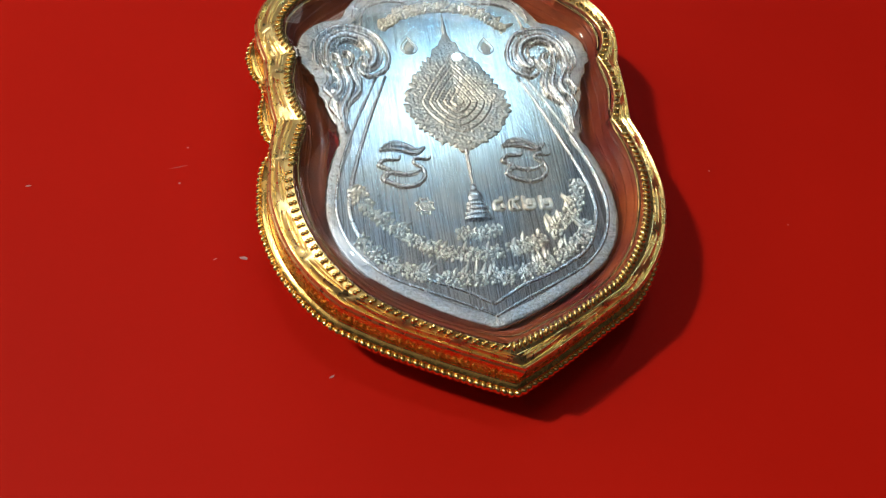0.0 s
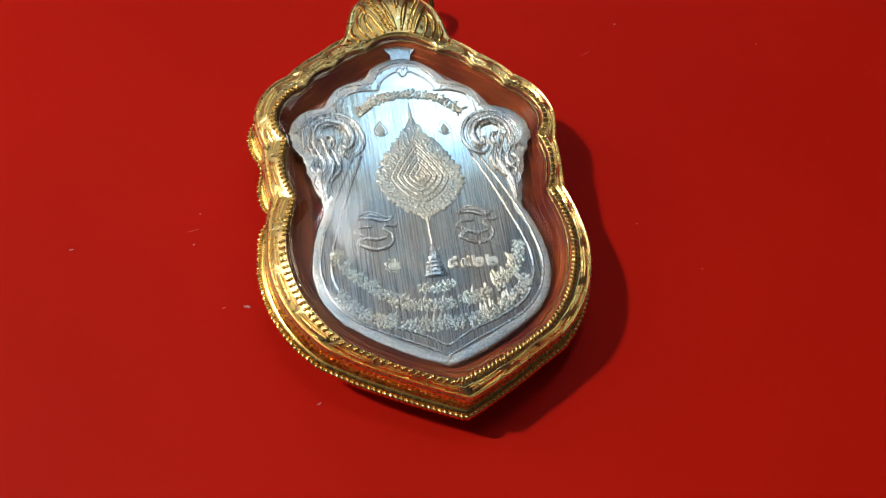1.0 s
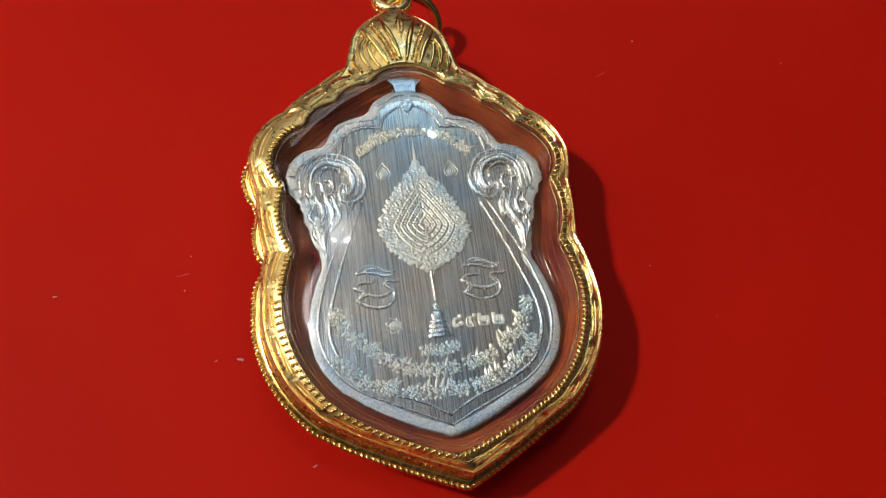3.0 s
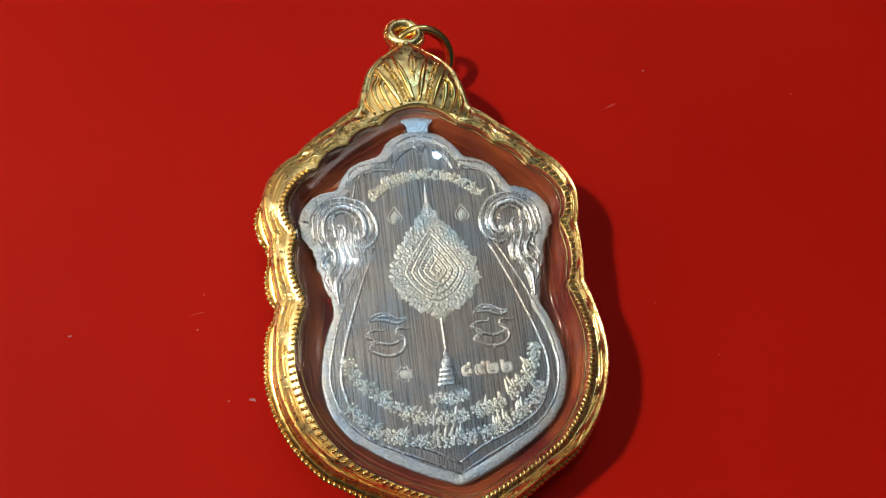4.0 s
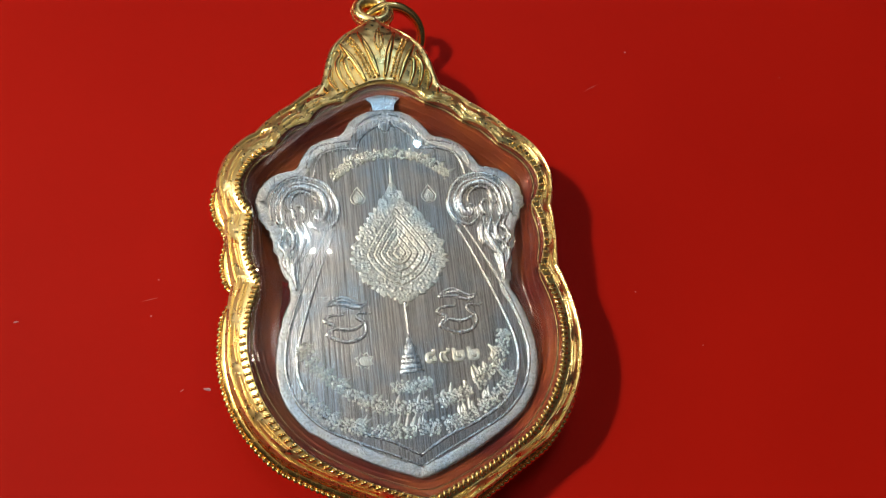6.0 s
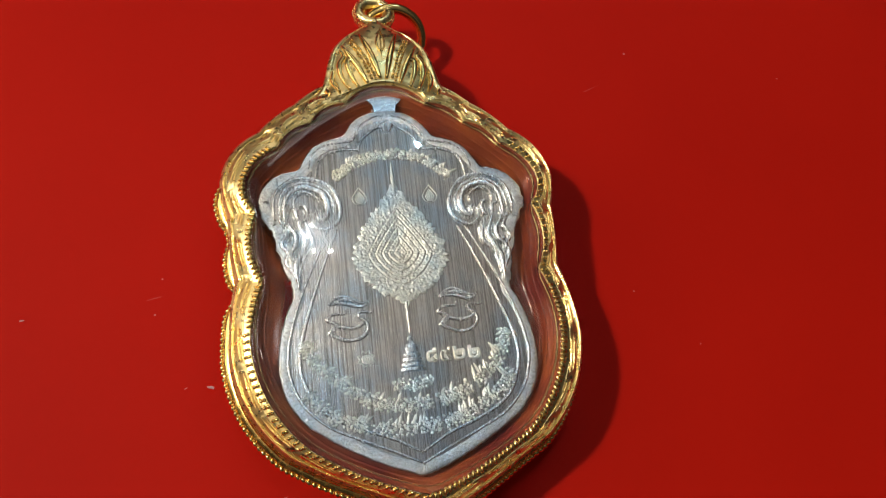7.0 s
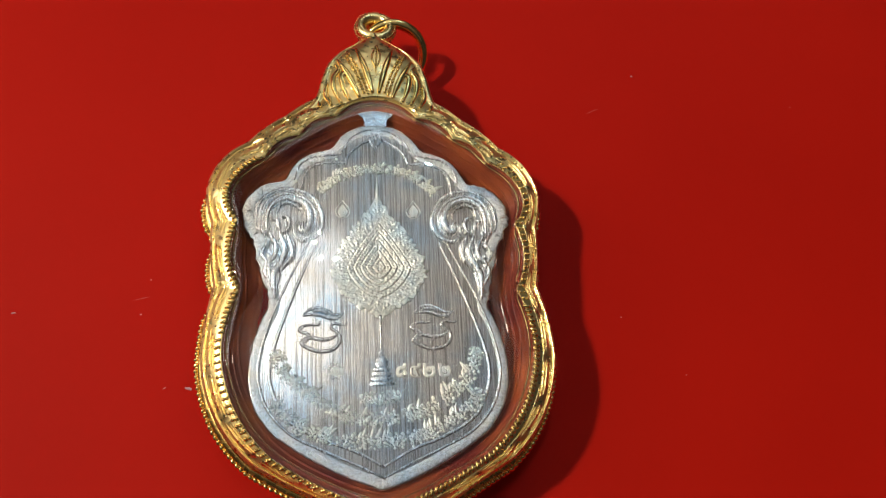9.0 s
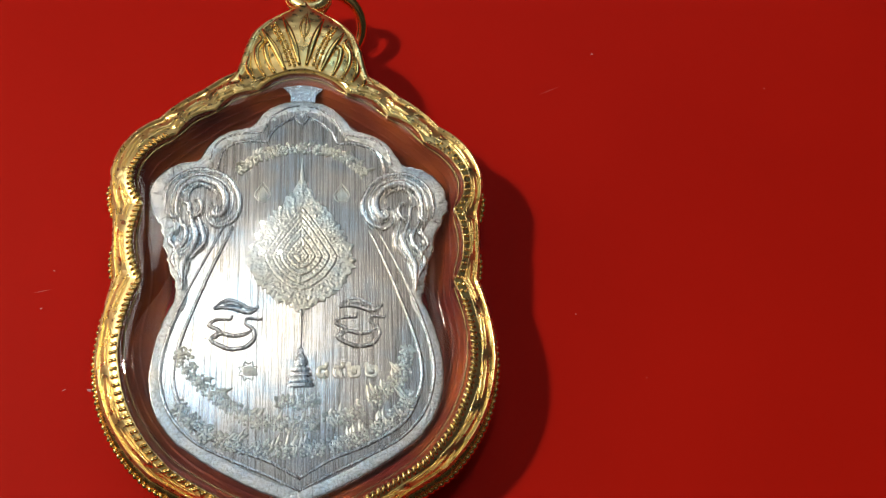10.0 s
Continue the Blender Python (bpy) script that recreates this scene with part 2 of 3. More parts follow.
# the tip of the frame is struck a little to one side
INNER[:, 0] += 0.12 * np.clip(-INNER[:, 1] - 17.5, 0, 3)
OUTER[:, 0] += 0.2 * np.clip((2.0 - OUTER[:, 1]) / 6, 0, 1)
OUTER[:, 0] += 0.26 * np.clip(-OUTER[:, 1] - 17.0, 0, 5)
# the rear flange stands out from the frame along its bulges and draws in at the waists and over the top
FLARE = np.clip(1 - 0.85 * np.exp(-(((OUTER[:, 1] - 5.6) / 1.3) ** 2)) - 0.85 * np.exp(-(((OUTER[:, 1] + 0.1) / 1.2) ** 2)) - 0.9 * np.clip((OUTER[:, 1] - 9.5) / 2.0, 0, 1), 0.06, 1)[:, None]
ALONG = np.r_[0, np.cumsum(np.hypot(*np.diff((INNER + OUTER) / 2, axis=0).T))]
HALF = ALONG[np.argmin(OUTER[:, 1])]
Z_FLANGE, Z_RIM, Z_MEDAL = 4.78, 8.75, 7.58
# the case lies a little tilted on its domed back
LIE = Matrix.Rotation(radians(1.66), 4, "Y") @ Matrix.Rotation(radians(0.68), 4, "X")


def bezel_height(s, u, y):
    """The engraved band: a bed for the beads, a sloping face with long gouged leaves, and a rolled outer edge."""
    d = abs(s - HALF)
    base = 0.15 - 0.35 * u - 0.85 * u * u
    roll = 0.24 * math.exp(-(((u - 0.93) / 0.055) ** 2)) - 0.10 * math.exp(-(((u - 0.83) / 0.02) ** 2))
    bed = 0.36 if y < 14 else 0.08
    if u < bed:
        return base - 0.06 + 0.06 * math.exp(-((u / 0.05) ** 2))
    if u > 0.82:
        return base + roll
    k = (u - bed) / (0.82 - bed)
    wob = noise.noise(Vector((d * 0.6, u * 2, 3.1)))
    phase = d / (4.3 if y < 14 else 3.1) + 0.08 * wob
    cell = math.floor(phase)
    f = phase - cell
    way = 1 if cell % 2 else -1
    h = base + roll + 0.05 * wob
    # three long tapered gouges with a raised lip in every cell
    for j in range(3):
        at = 0.18 + 0.30 * j + way * (0.26 + 0.05 * wob) * (f - 0.5) + 0.20 * math.sin(math.pi * f) * (1 if j == 2 else -0.5)
        reach = (f - 0.06 - 0.07 * j) / 0.80
        if 0 < reach < 1:
            w = 0.11 * math.sin(math.pi * reach) ** 0.9 + 0.006
            h += 0.06 * math.exp(-(((k - at - 1.5 * w) / (0.9 * w)) ** 2)) - 0.15 * math.exp(-(((k - at) / w) ** 2))
    h -= 0.05 * math.exp(-((min(f, 1 - f) / 0.03) ** 2)) * math.sin(math.pi * k)
    if y > 12.5:
        h -= 0.05 * math.exp(-((math.sin(7.5 * k + 5.0 * math.sin(5.5 * f) + 2 * wob) / 0.25) ** 2)) * (k < 0.9)
    return h


def build_bezel(case):
    us = np.linspace(0, 1, 64)
    loops = [at_z(INNER, 6.1), at_z(INNER, Z_RIM - 0.1)]
    for u in us:
        xy = INNER * (1 - u) + OUTER * u
        loops.append(at_z(xy, np.array([Z_RIM + bezel_height(s, u, p[1]) for s, p in zip(ALONG, xy)])))
    out = normals2(OUTER)
    for push, z in ((0.08, Z_RIM - 1.02), (0.11, Z_RIM - 1.14), (0.05, Z_RIM - 1.28)):
        loops.append(at_z(OUTER + out * push, z))
    v, f = rings(loops)
    link_mesh("bezel", v, f, GOLD, case, "gold front frame engraved with leaves")
    rise = [(0.02, Z_RIM - 1.24), (0.03, 7.2), (0.03, 6.4), (0.04, 5.5), (0.05, 5.4), (0.09, 5.33), (0.16, 5.30), (0.50, 5.22), (0.56, 5.05), (0.50, 4.8), (0.2, 4.4)]
    loops = [at_z(OUTER + out * min(p, 0.05) + out * FLARE * max(0.0, p - 0.05), z) for p, z in rise]
    loops.append(at_z(INNER + normals2(INNER) * 0.1, 4.4))
    v, f = rings(loops)
    link_mesh("side_wall", v, f, WALL_GOLD, case, "smooth polished gold side band")


def along_outline(loop, spacing, shift=0.0):
    closed = np.vstack([loop, loop[:1]])
    s = np.r_[0, np.cumsum(np.hypot(*np.diff(closed, axis=0).T))]
    n = int(s[-1] / spacing)
    at = (np.arange(n) + shift) * s[-1] / n
    xy = np.c_[np.interp(at, s, closed[:, 0]), np.interp(at, s, closed[:, 1])]
    nx = np.c_[np.interp(at + 0.05, s, closed[:, 0]), np.interp(at + 0.05, s, closed[:, 1])]
    return xy, np.arctan2(*(nx - xy).T[::-1])


def ball_mesh(name, r, mat, rings_n=5, seg=8):
    bm = bmesh.new()
    bmesh.ops.create_uvsphere(bm, u_segments=seg, v_segments=rings_n, radius=1)
    for v in bm.verts:
        v.co = Vector((v.co.x * r[0], v.co.y * r[1], v.co.z * r[2])) * MM
    for f in bm.faces:
        f.smooth = True
    data = bpy.data.meshes.new(name)
    bm.to_mesh(data)
    bm.free()
    data.materials.append(mat)
    return data


def strip_of_balls(name, spots, mat, parent, label, fineness=2):
    """Many tiny balls (matrices in mm) joined into one strip."""
    unit = bmesh.new()
    bmesh.ops.create_icosphere(unit, subdivisions=fineness, radius=1)
    uv = [v.co.copy() for v in unit.verts]
    uf = [tuple(v.index for v in f.verts) for f in unit.faces]
    unit.free()
    verts, faces = [], []
    for m in spots:
        k = len(verts)
        verts += [tuple(m @ v) for v in uv]
        faces += [tuple(i + k for i in f) for f in uf]
    return tagged(link_mesh(name, verts, faces, mat, parent, label), kind="stuff")


def build_beads(case):
    # milled bead rows round the opening
    spots = []
    for mix, shift in ((0.11, 0.0), (0.27, 0.5)):
        for gap, low in ((0.66, True), (0.47, False)):
            xy, turn = along_outline(INNER * (1 - mix) + OUTER * mix, gap, shift)
            for (x, y), a in zip(xy, turn):
                double = y < -4 if x < 0 else y > -1
                if y > 13.4 or double != low or (mix > 0.2 and not double):
                    continue
                size = ((0.19, 0.19, 0.19) if x < 0 else (0.17, 0.15, 0.17)) if double else (0.17, 0.42, 0.27)
                slant = 0.0 if double else 0.5 * (1 if x < 0 else -1)
                off = 0.0 if double else 0.16
                out = Vector((math.sin(a), -math.cos(a)))
                z = Z_RIM + 0.11 - 0.35 * mix - 0.85 * mix * mix
                spots.append(Matrix.Translation((x + out.x * off, y + out.y * off, z)) @ Matrix.Rotation(a + slant, 4, "Z") @ Matrix.Diagonal((*size, 1)))
    strip_of_balls("milled_edge", spots, POLISHED, case, "tiny gold beads milled round the window")
    # rope of slanted beads on the rear flange
    loop = OUTER + normals2(OUTER) * 0.72 * FLARE
    core = [(-0.3, 0.1), (0.02, 0.14), (0.1, 0.0), (0.02, -0.14), (-0.3, -0.25)]
    rope = link_mesh("rope_edge", *rings([at_z(loop + normals2(OUTER) * dx, Z_FLANGE + dz) for dx, dz in core]), POLISHED, case, "twisted gold rope edge")
    bead = ball_mesh("bead", (0.25, 0.36, 0.34), POLISHED)
    xy, turn = along_outline(loop, 0.53)
    for (x, y), a in zip(xy, turn):
        ob = new("bead", bead)
        ob.parent = rope
        ob.matrix_basis = Matrix.Translation((x * MM, y * MM, Z_FLANGE * MM)) @ Matrix.Rotation(a + 0.8, 4, "Z")


def softened(loop, reach):
    """The outline with its cusps rounded off over some points to either side."""
    return sum(np.roll(loop, k, 0) for k in range(-reach, reach + 1)) / (2 * reach + 1) if reach else loop


def shell(loop, profile, bulge=0.0):
    """Loops shrunk towards the middle: pairs of the share of the outline and the height. With a bulge
    the inner part follows one smooth pillow, whatever the outline."""
    out = []
    for r, z in profile:
        p = softened(loop, int(min(28, max(0.0, (0.992 - r) * 700)))) * r + np.array([0, 3.6]) * (1 - r)
        if bulge:
            w = min(1.0, max(0.0, (r - 0.68) / 0.255))
            w = w * w * (3 - 2 * w)
            high, low = np.maximum(p[:, 1], -3.0), np.minimum(p[:, 1], -3.0)
            fall = ((high - 6.4) / 12.6) ** 2 + 0.71 * (1 - np.exp((low + 3.0) / 6.0))
            pillow = profile[-1][1] - bulge * (((p[:, 0] - 0.2) / 13.1) ** 2 + fall)
            z = z * w + pillow * (1 - w)
        out.append(at_z(p, z))
    return out


def dome(r0, z0, z1, power, n=22):
    rs = r0 * np.sin(np.linspace(math.pi / 2, 0.02, n))
    return [(r, z0 + (z1 - z0) * (1 - (r / r0) ** power)) for r in rs]


def build_covers(case):
    edge = INNER - normals2(INNER) * 0.03
    top = [(1.0, 8.35), (1.0, 8.75), (0.994, 8.92), (0.98, 9.02), (0.965, 9.08), (0.95, 9.14)] + dome(0.935, 9.2, 10.9, 2.0, 36)
    low = [(0.972, 8.35), (0.972, 8.58), (0.968, 8.64), (0.955, 8.72), (0.945, 8.78)] + dome(0.93, 8.84, 10.54, 2.0, 36)
    v1, f1 = rings(shell(edge, top, 1.1), closed_top=True)
    v2, f2 = rings(shell(edge, low, 1.1), closed_top=True)
    n = len(edge)
    foot = [(len(v1) + i, len(v1) + (i + 1) % n, (i + 1) % n, i) for i in range(n)]
    verts, faces = joined([(v1, f1), (v2, [tuple(reversed(f)) for f in f2])])
    front = link_mesh("front_cover", verts, faces + foot, ACRYLIC, case, "clear domed acrylic cover with lamp glints")
    top = [(0.99, 5.9), (0.99, 3.4), (0.97, 2.7)] + dome(0.95, 2.2, 0.0, 3)
    low = [(0.94, 5.9), (0.94, 3.4), (0.92, 3.0)] + dome(0.9, 2.6, 0.6, 3)
    v1, f1 = rings(shell(edge, top), closed_top=True)
    v2, f2 = rings(shell(edge, low), closed_top=True)
    verts, faces = joined([(v1, [tuple(reversed(f)) for f in f1]), (v2, f2)])
    back = link_mesh("back_cover", verts, faces + [tuple(reversed(f)) for f in foot_of(len(v1), n)], ACRYLIC, case, "clear acrylic back shell")
    front.visible_shadow = back.visible_shadow = False
    ledge = [(0.999, 8.3), (0.990, 7.95), (0.978, 7.55), (0.974, 7.54), (0.970, 7.60), (0.966, 7.50), (0.952, 7.02), (0.948, 7.00), (0.944, 7.06), (0.939, 6.96), (0.922, 6.42),
             (0.917, 6.40), (0.912, 6.46), (0.906, 6.34), (0.896, 6.02), (0.84, 5.96), (0.80, 5.95), (0.80, 5.85), (0.995, 5.85)]
    v, f = rings(shell(INNER, ledge))
    link_mesh("inner_tray", v, f, TRAY, case, "stepped inner acrylic ledge round the medal, painted with its red-brown reflections")


def foot_of(k, n):
    return [(k + i, k + (i + 1) % n, (i + 1) % n, i) for i in range(n)]


def smooth_line(points, step):
    p = np.array(points, float)
    t = np.linspace(0, len(p) - 1, 400)
    ext = np.vstack([2 * p[0] - p[1], p, 2 * p[-1] - p[-2]])
    k = np.minimum(t.astype(int), len(p) - 2)
    f = (t - k)[:, None]
    a, b, c, d = ext[k], ext[k + 1], ext[k + 2], ext[k + 3]
    q = 0.5 * (2 * b + (c - a) * f + (2 * a - 5 * b + 4 * c - d) * f**2 + (3 * b - a - 3 * c + d) * f**3)
    s = np.r_[0, np.cumsum(np.hypot(*np.diff(q, axis=0).T))]
    at = np.arange(step / 2, s[-1], step)
    xy = np.c_[np.interp(at, s, q[:, 0]), np.interp(at, s, q[:, 1])]
    nx = np.c_[np.interp(at + 0.1, s, q[:, 0]), np.interp(at + 0.1, s, q[:, 1])]
    return xy, np.arctan2(*(nx - xy).T[::-1])


CROWN_Y = np.linspace(18.0, 28.6, 213)
CROWN_W = np.convolve(np.pad(np.interp(CROWN_Y, [18.0, 19.0, 20.2, 21.3, 22.7, 24.4, 26.0, 27.4, 28.4], [7.6, 6.9, 6.0, 5.65, 5.35, 4.8, 3.6, 1.8, 0.2]), 9, "edge"), np.ones(19) / 19, "valid")


def crown_skin(x, y):
    """Height of the plain leaf under its relief."""
    t = (y - 20.3) / 7.6
    u = x / max(0.3, float(np.interp(y, CROWN_Y, CROWN_W)))
    return 9.08 - 1.3 * t - 1.1 * min(1.3, u * u) * (1 - 0.4 * t) + 0.5 * math.sin(math.pi * min(1, max(0, t)))


def draped(piece):
    """A relief piece made at height zero, laid over the crown leaf."""
    verts, faces = piece
    return [(x, y, z + crown_skin(x, y)) for x, y, z in verts], faces


def build_crown(case):
    """The pointed leaf over the frame: a smooth domed skin with a cut line inside its rolled edge."""
    nv, nu = 110, 100
    verts, faces = [], []
    for i in range(nv):
        t = i / (nv - 1)
        for j in range(nu):
            u = 2 * j / (nu - 1) - 1
            foot = 20.2 - 4.6 * u * u + 2.8 * u**4
            y = foot + (28.35 - foot) * t
            x = u * float(np.interp(y, CROWN_Y, CROWN_W)) + 0.45 * max(0.0, t) ** 3
            edge = math.exp(-(((abs(u) - 0.87) / 0.022) ** 2)) * (t < 0.96)
            lip = 0.10 * max(0.0, 1 - abs(abs(u) - 0.95) / 0.05)
            grain = 0.05 * noise.noise(Vector((x * 1.1, y * 1.1, 1.0)))
            verts.append((x, y, crown_skin(x, y) - 0.16 * edge + lip + grain))
    for i in range(nv - 1):
        for j in range(nu - 1):
            a = i * nu + j
            faces.append((a, a + 1, a + nu + 1, a + nu))
    border = list(range(nu)) + [i * nu + nu - 1 for i in range(1, nv)] + [(nv - 1) * nu + j for j in range(nu - 2, -1, -1)] + [i * nu for i in range(nv - 2, 0, -1)]
    k, m = len(verts), len(border)
    verts += [(verts[b][0], verts[b][1], 5.2 + 1.0 * min(1.0, max(0.0, (verts[b][1] - 22.5) / 3))) for b in border]
    faces += [(border[(i + 1) % m], border[i], k + i, k + (i + 1) % m) for i in range(m)]
    faces.append(tuple(k + i for i in range(m)))
    leaf = link_mesh("crown_leaf", verts, faces, GOLD, case, "pointed gold leaf with beaded ribs")
    for side in (-1, 1):
        # long plain ribs that fan out from the foot
        for pts, w in (([(0.3, 20.5), (0.95, 23.2), (1.85, 26.0)], 0.66), ([(1.6, 20.0), (2.5, 22.2), (3.75, 24.6)], 0.62)):
            link_mesh("rib", *draped(stroke(flip(pts, sx=side, dx=-0.05), w, 0.30, 0.0, (0.5, 0.35), 7, 8)), POLISHED, leaf)
        # curled leaves in the lower corners
        curls = (([(2.6, 19.6), (3.2, 21.2), (3.4, 22.6), (2.85, 22.8), (2.75, 22.1)], 0.6), ([(3.4, 19.3), (4.1, 21.0), (4.2, 22.4), (3.7, 23.3), (4.05, 24.0)], 0.55), ([(4.4, 19.2), (4.95, 20.6), (4.8, 21.9)], 0.5), ([(5.4, 18.9), (5.7, 19.8)], 0.4))
        link_mesh("curl", *joined([draped(stroke(flip(pts, sx=side), w, 0.26, 0.0, (0.5, 0.2), 6, 6)) for pts, w in curls]), POLISHED, leaf)
        # beaded strips between the ribs
        xy, turn = smooth_line(flip([(0.95, 20.3), (1.75, 22.7), (2.85, 25.3)], sx=side), 0.2)
        spots = []
        for n, ((x, y), a) in enumerate(zip(xy, turn)):
            off = 0.19 if n % 2 else -0.19
            x, y = x - off * math.sin(a), y + off * math.cos(a)
            spots.append(Matrix.Translation((x, y, crown_skin(x, y) + 0.07)) @ Matrix.Diagonal((0.18, 0.18, 0.17, 1)))
        strip_of_balls("bead_strip", spots, POLISHED, leaf, "", 1)
    vein = [draped(stroke(pts, w, 0.14, 0.0, (0.3, 0.2), 6, 6)) for pts, w in (([(0.0, 22.9), (0.1, 24.4), (0.3, 26.9)], 0.2), ([(0.0, 23.4), (-0.32, 24.8), (0.2, 26.6)], 0.24), ([(0.05, 23.4), (0.5, 24.8), (0.3, 26.6)], 0.24))]
    link_mesh("vein", *joined(vein), POLISHED, leaf)


def torus(major, minor, n=72, m=16, squash=1.0, bead=0.0, count=0):
    verts, faces = [], []
    for i in range(n):
        a = 2 * math.pi * i / n
        for j in range(m):
            b = 2 * math.pi * j / m
            r = major + minor * math.cos(b) * (1 + bead * (math.cos(b) > 0.2) * math.cos(a * count))
            verts.append((r * math.cos(a), r * math.sin(a), minor * squash * math.sin(b)))
    for i in range(n):
        for j in range(m):
            p, q = i * m, ((i + 1) % n) * m
            faces.append((p + j, q + j, q + (j + 1) % m, p + (j + 1) % m))
    return verts, faces


def build_bail(case):
    bail = link_mesh("bail", *torus(1.55, 0.66, n=120, m=20, squash=1.3), GOLD, case, "gold hanging loop with a beaded edge")
    bail.matrix_basis = Matrix.Translation(Vector((0.4, 30.4, 5.3)) * MM) @ Matrix.Rotation(radians(-14), 4, "X")
    for tier in (-0.42, 0.0, 0.42):
        spots = []
        for n in range(34):
            a = 2 * math.pi * (n + (0.5 if tier == 0 else 0)) / 34
            r = 2.2 - 0.12 * (tier != 0)
            spots.append(Matrix.Translation((r * math.cos(a), r * math.sin(a), tier)) @ Matrix.Rotation(a, 4, "Z") @ Matrix.Diagonal((0.13, 0.19, 0.19, 1)))
        strip_of_balls("milled_edge", spots, POLISHED, bail, "", 1)


case = empty("amulet_case", "gold-framed amulet pendant case with clear domed covers on red card", "pendant")
case.matrix_basis = LIE
build_bezel(case)
build_covers(case)
build_crown(case)
build_bail(case)

jump_ring = link_mesh("jump_ring", *torus(3.3, 0.56, n=96), POLISHED)
tagged(jump_ring, "plain round gold jump ring hanging from the pendant loop", "ring")
jump_ring.matrix_basis = Matrix.Translation(Vector((2.55, 28.5, 3.7)) * MM) @ Matrix.Rotation(radians(40), 4, "X")

# ---- the silver medal ----
MSTEP = (8, 30, 36, 40, 24, 34, 40, 60, 60, 60)
MEDAL = mirrored(half_outline([(0, 17.75, 0.0), (0.95, 17.6, 0.6), (4.4, 14.85, 0.95), (8.85, 11.4, 0.75), (12.75, 8.9, 0.35), (11.75, 5.3, 0.0),
                               (10.15, -0.95, 0.3), (11.85, -6.6, 0.8), (9.4, -13.0, 0.4), (0, -17.8, 0)], MSTEP))

MEDAL = softened(MEDAL, 3)
RAGGED = np.array([[noise.noise(Vector((x * 1.3, y * 1.3, 5.0))) + 0.6 * noise.noise(Vector((x * 3.5, y * 3.5, 9.0))) for x, y in MEDAL]]).T
MEDAL = MEDAL + normals2(MEDAL) * RAGGED * np.where((MEDAL[:, 1] > -0.5) & (MEDAL[:, 1] < 8.3), 0.24, 0.07)[:, None]


def build_body(medal):
    z = Z_MEDAL
    out = normals2(MEDAL)
    loops = [at_z(MEDAL, 5.95), at_z(MEDAL, z - 0.12), at_z(MEDAL - out * 0.06, z - 0.02), at_z(MEDAL - out * 0.14, z)]
    v, f = rings(loops, closed_top=True, closed_bottom=True)
    link_mesh("medal_body", v, f, SILVER, medal, "", False)
    band = [at_z(MEDAL - out * w, z + h) for w, h in ((0.08, -0.06), (0.15, 0.02), (0.26, 0.05), (0.92, 0.05), (1.02, 0.02), (1.12, -0.02))]
    link_mesh("rim_band", *rings(band), RIM, medal, "frosted flat rim of the medal")
    half = np.array([(1.9, 19.6), (1.87, 19.25), (1.75, 18.95), (1.5, 18.65), (1.25, 18.42), (1.1, 18.2), (1.06, 17.6)])
    lug = np.concatenate([half, half[::-1] * (-1, 1)])
    v, f = rings([at_z(lug, 6.2), at_z(lug, z - 0.1)], closed_top=True, closed_bottom=True)
    link_mesh("lug", v, f, RIMMED, medal, "", False)


def build_borders(medal):
    """Raised moulding lines: two round the body, two lobed ones over the top, both sides alike."""
    body_in = [(5.75, 5.3), (7.5, 1.2), (9.25, -3.7), (9.95, -6.6), (9.75, -8.8), (8.4, -11.4), (5.5, -13.15), (2.6, -14.25), (-0.1, -15.75)]
    body_out = [(6.5, 5.3), (8.8, 0.5), (10.15, -2.9), (10.87, -5.7), (10.95, -7.9), (10.1, -10.5), (8.1, -12.7), (5.2, -14.2), (2.4, -15.45), (-0.1, -16.7)]
    lobe_in = [(7.3, 10.6), (6.7, 12.6), (5.0, 13.4), (3.2, 13.42), (3.0, 13.6), (2.55, 14.6), (1.2, 15.7), (0.5, 15.9)]
    lobe_out = [(7.95, 11.5), (7.4, 13.05), (6.1, 13.95), (3.8, 14.35), (3.4, 14.65), (2.7, 15.9), (1.4, 16.85), (0.3, 17.1)]
    for side in (1, -1):
        for pts, wide, high in ((body_in, 0.42, 0.14), (body_out, 0.34, 0.12), (lobe_in, 0.34, 0.16), (lobe_out, 0.24, 0.12)):
            link_mesh("border_line", *stroke(flip(pts, sx=side), wide, high, Z_MEDAL, (0.7, 0.7)), RIMMED, medal)
        dots = [(0.5, 16.65), (1.5, 16.35), (2.5, 15.75), (3.25, 14.9), (3.9, 13.85), (5.2, 13.75), (6.4, 13.35), (7.3, 12.5), (7.75, 11.4)]
        spots = [Matrix.Translation((side * x, y, Z_MEDAL)) @ Matrix.Diagonal((0.2, 0.17, 0.13, 1)) for x, y in dots]
        strip_of_balls("arch_dots", spots, FROSTED, medal, "small raised dots along the arch")
    heart = [(-0.75, 16.1), (-0.1, 15.2), (0.58, 16.1)]
    link_mesh("heart", *joined([stroke(heart, 0.26, 0.2, Z_MEDAL, sub=3), stroke([(-0.6, 16.2), (-0.25, 16.45), (0, 16.15), (0.25, 16.45), (0.6, 16.2)], 0.2, 0.16, Z_MEDAL)]), RIMMED, medal)


SCROLL = []
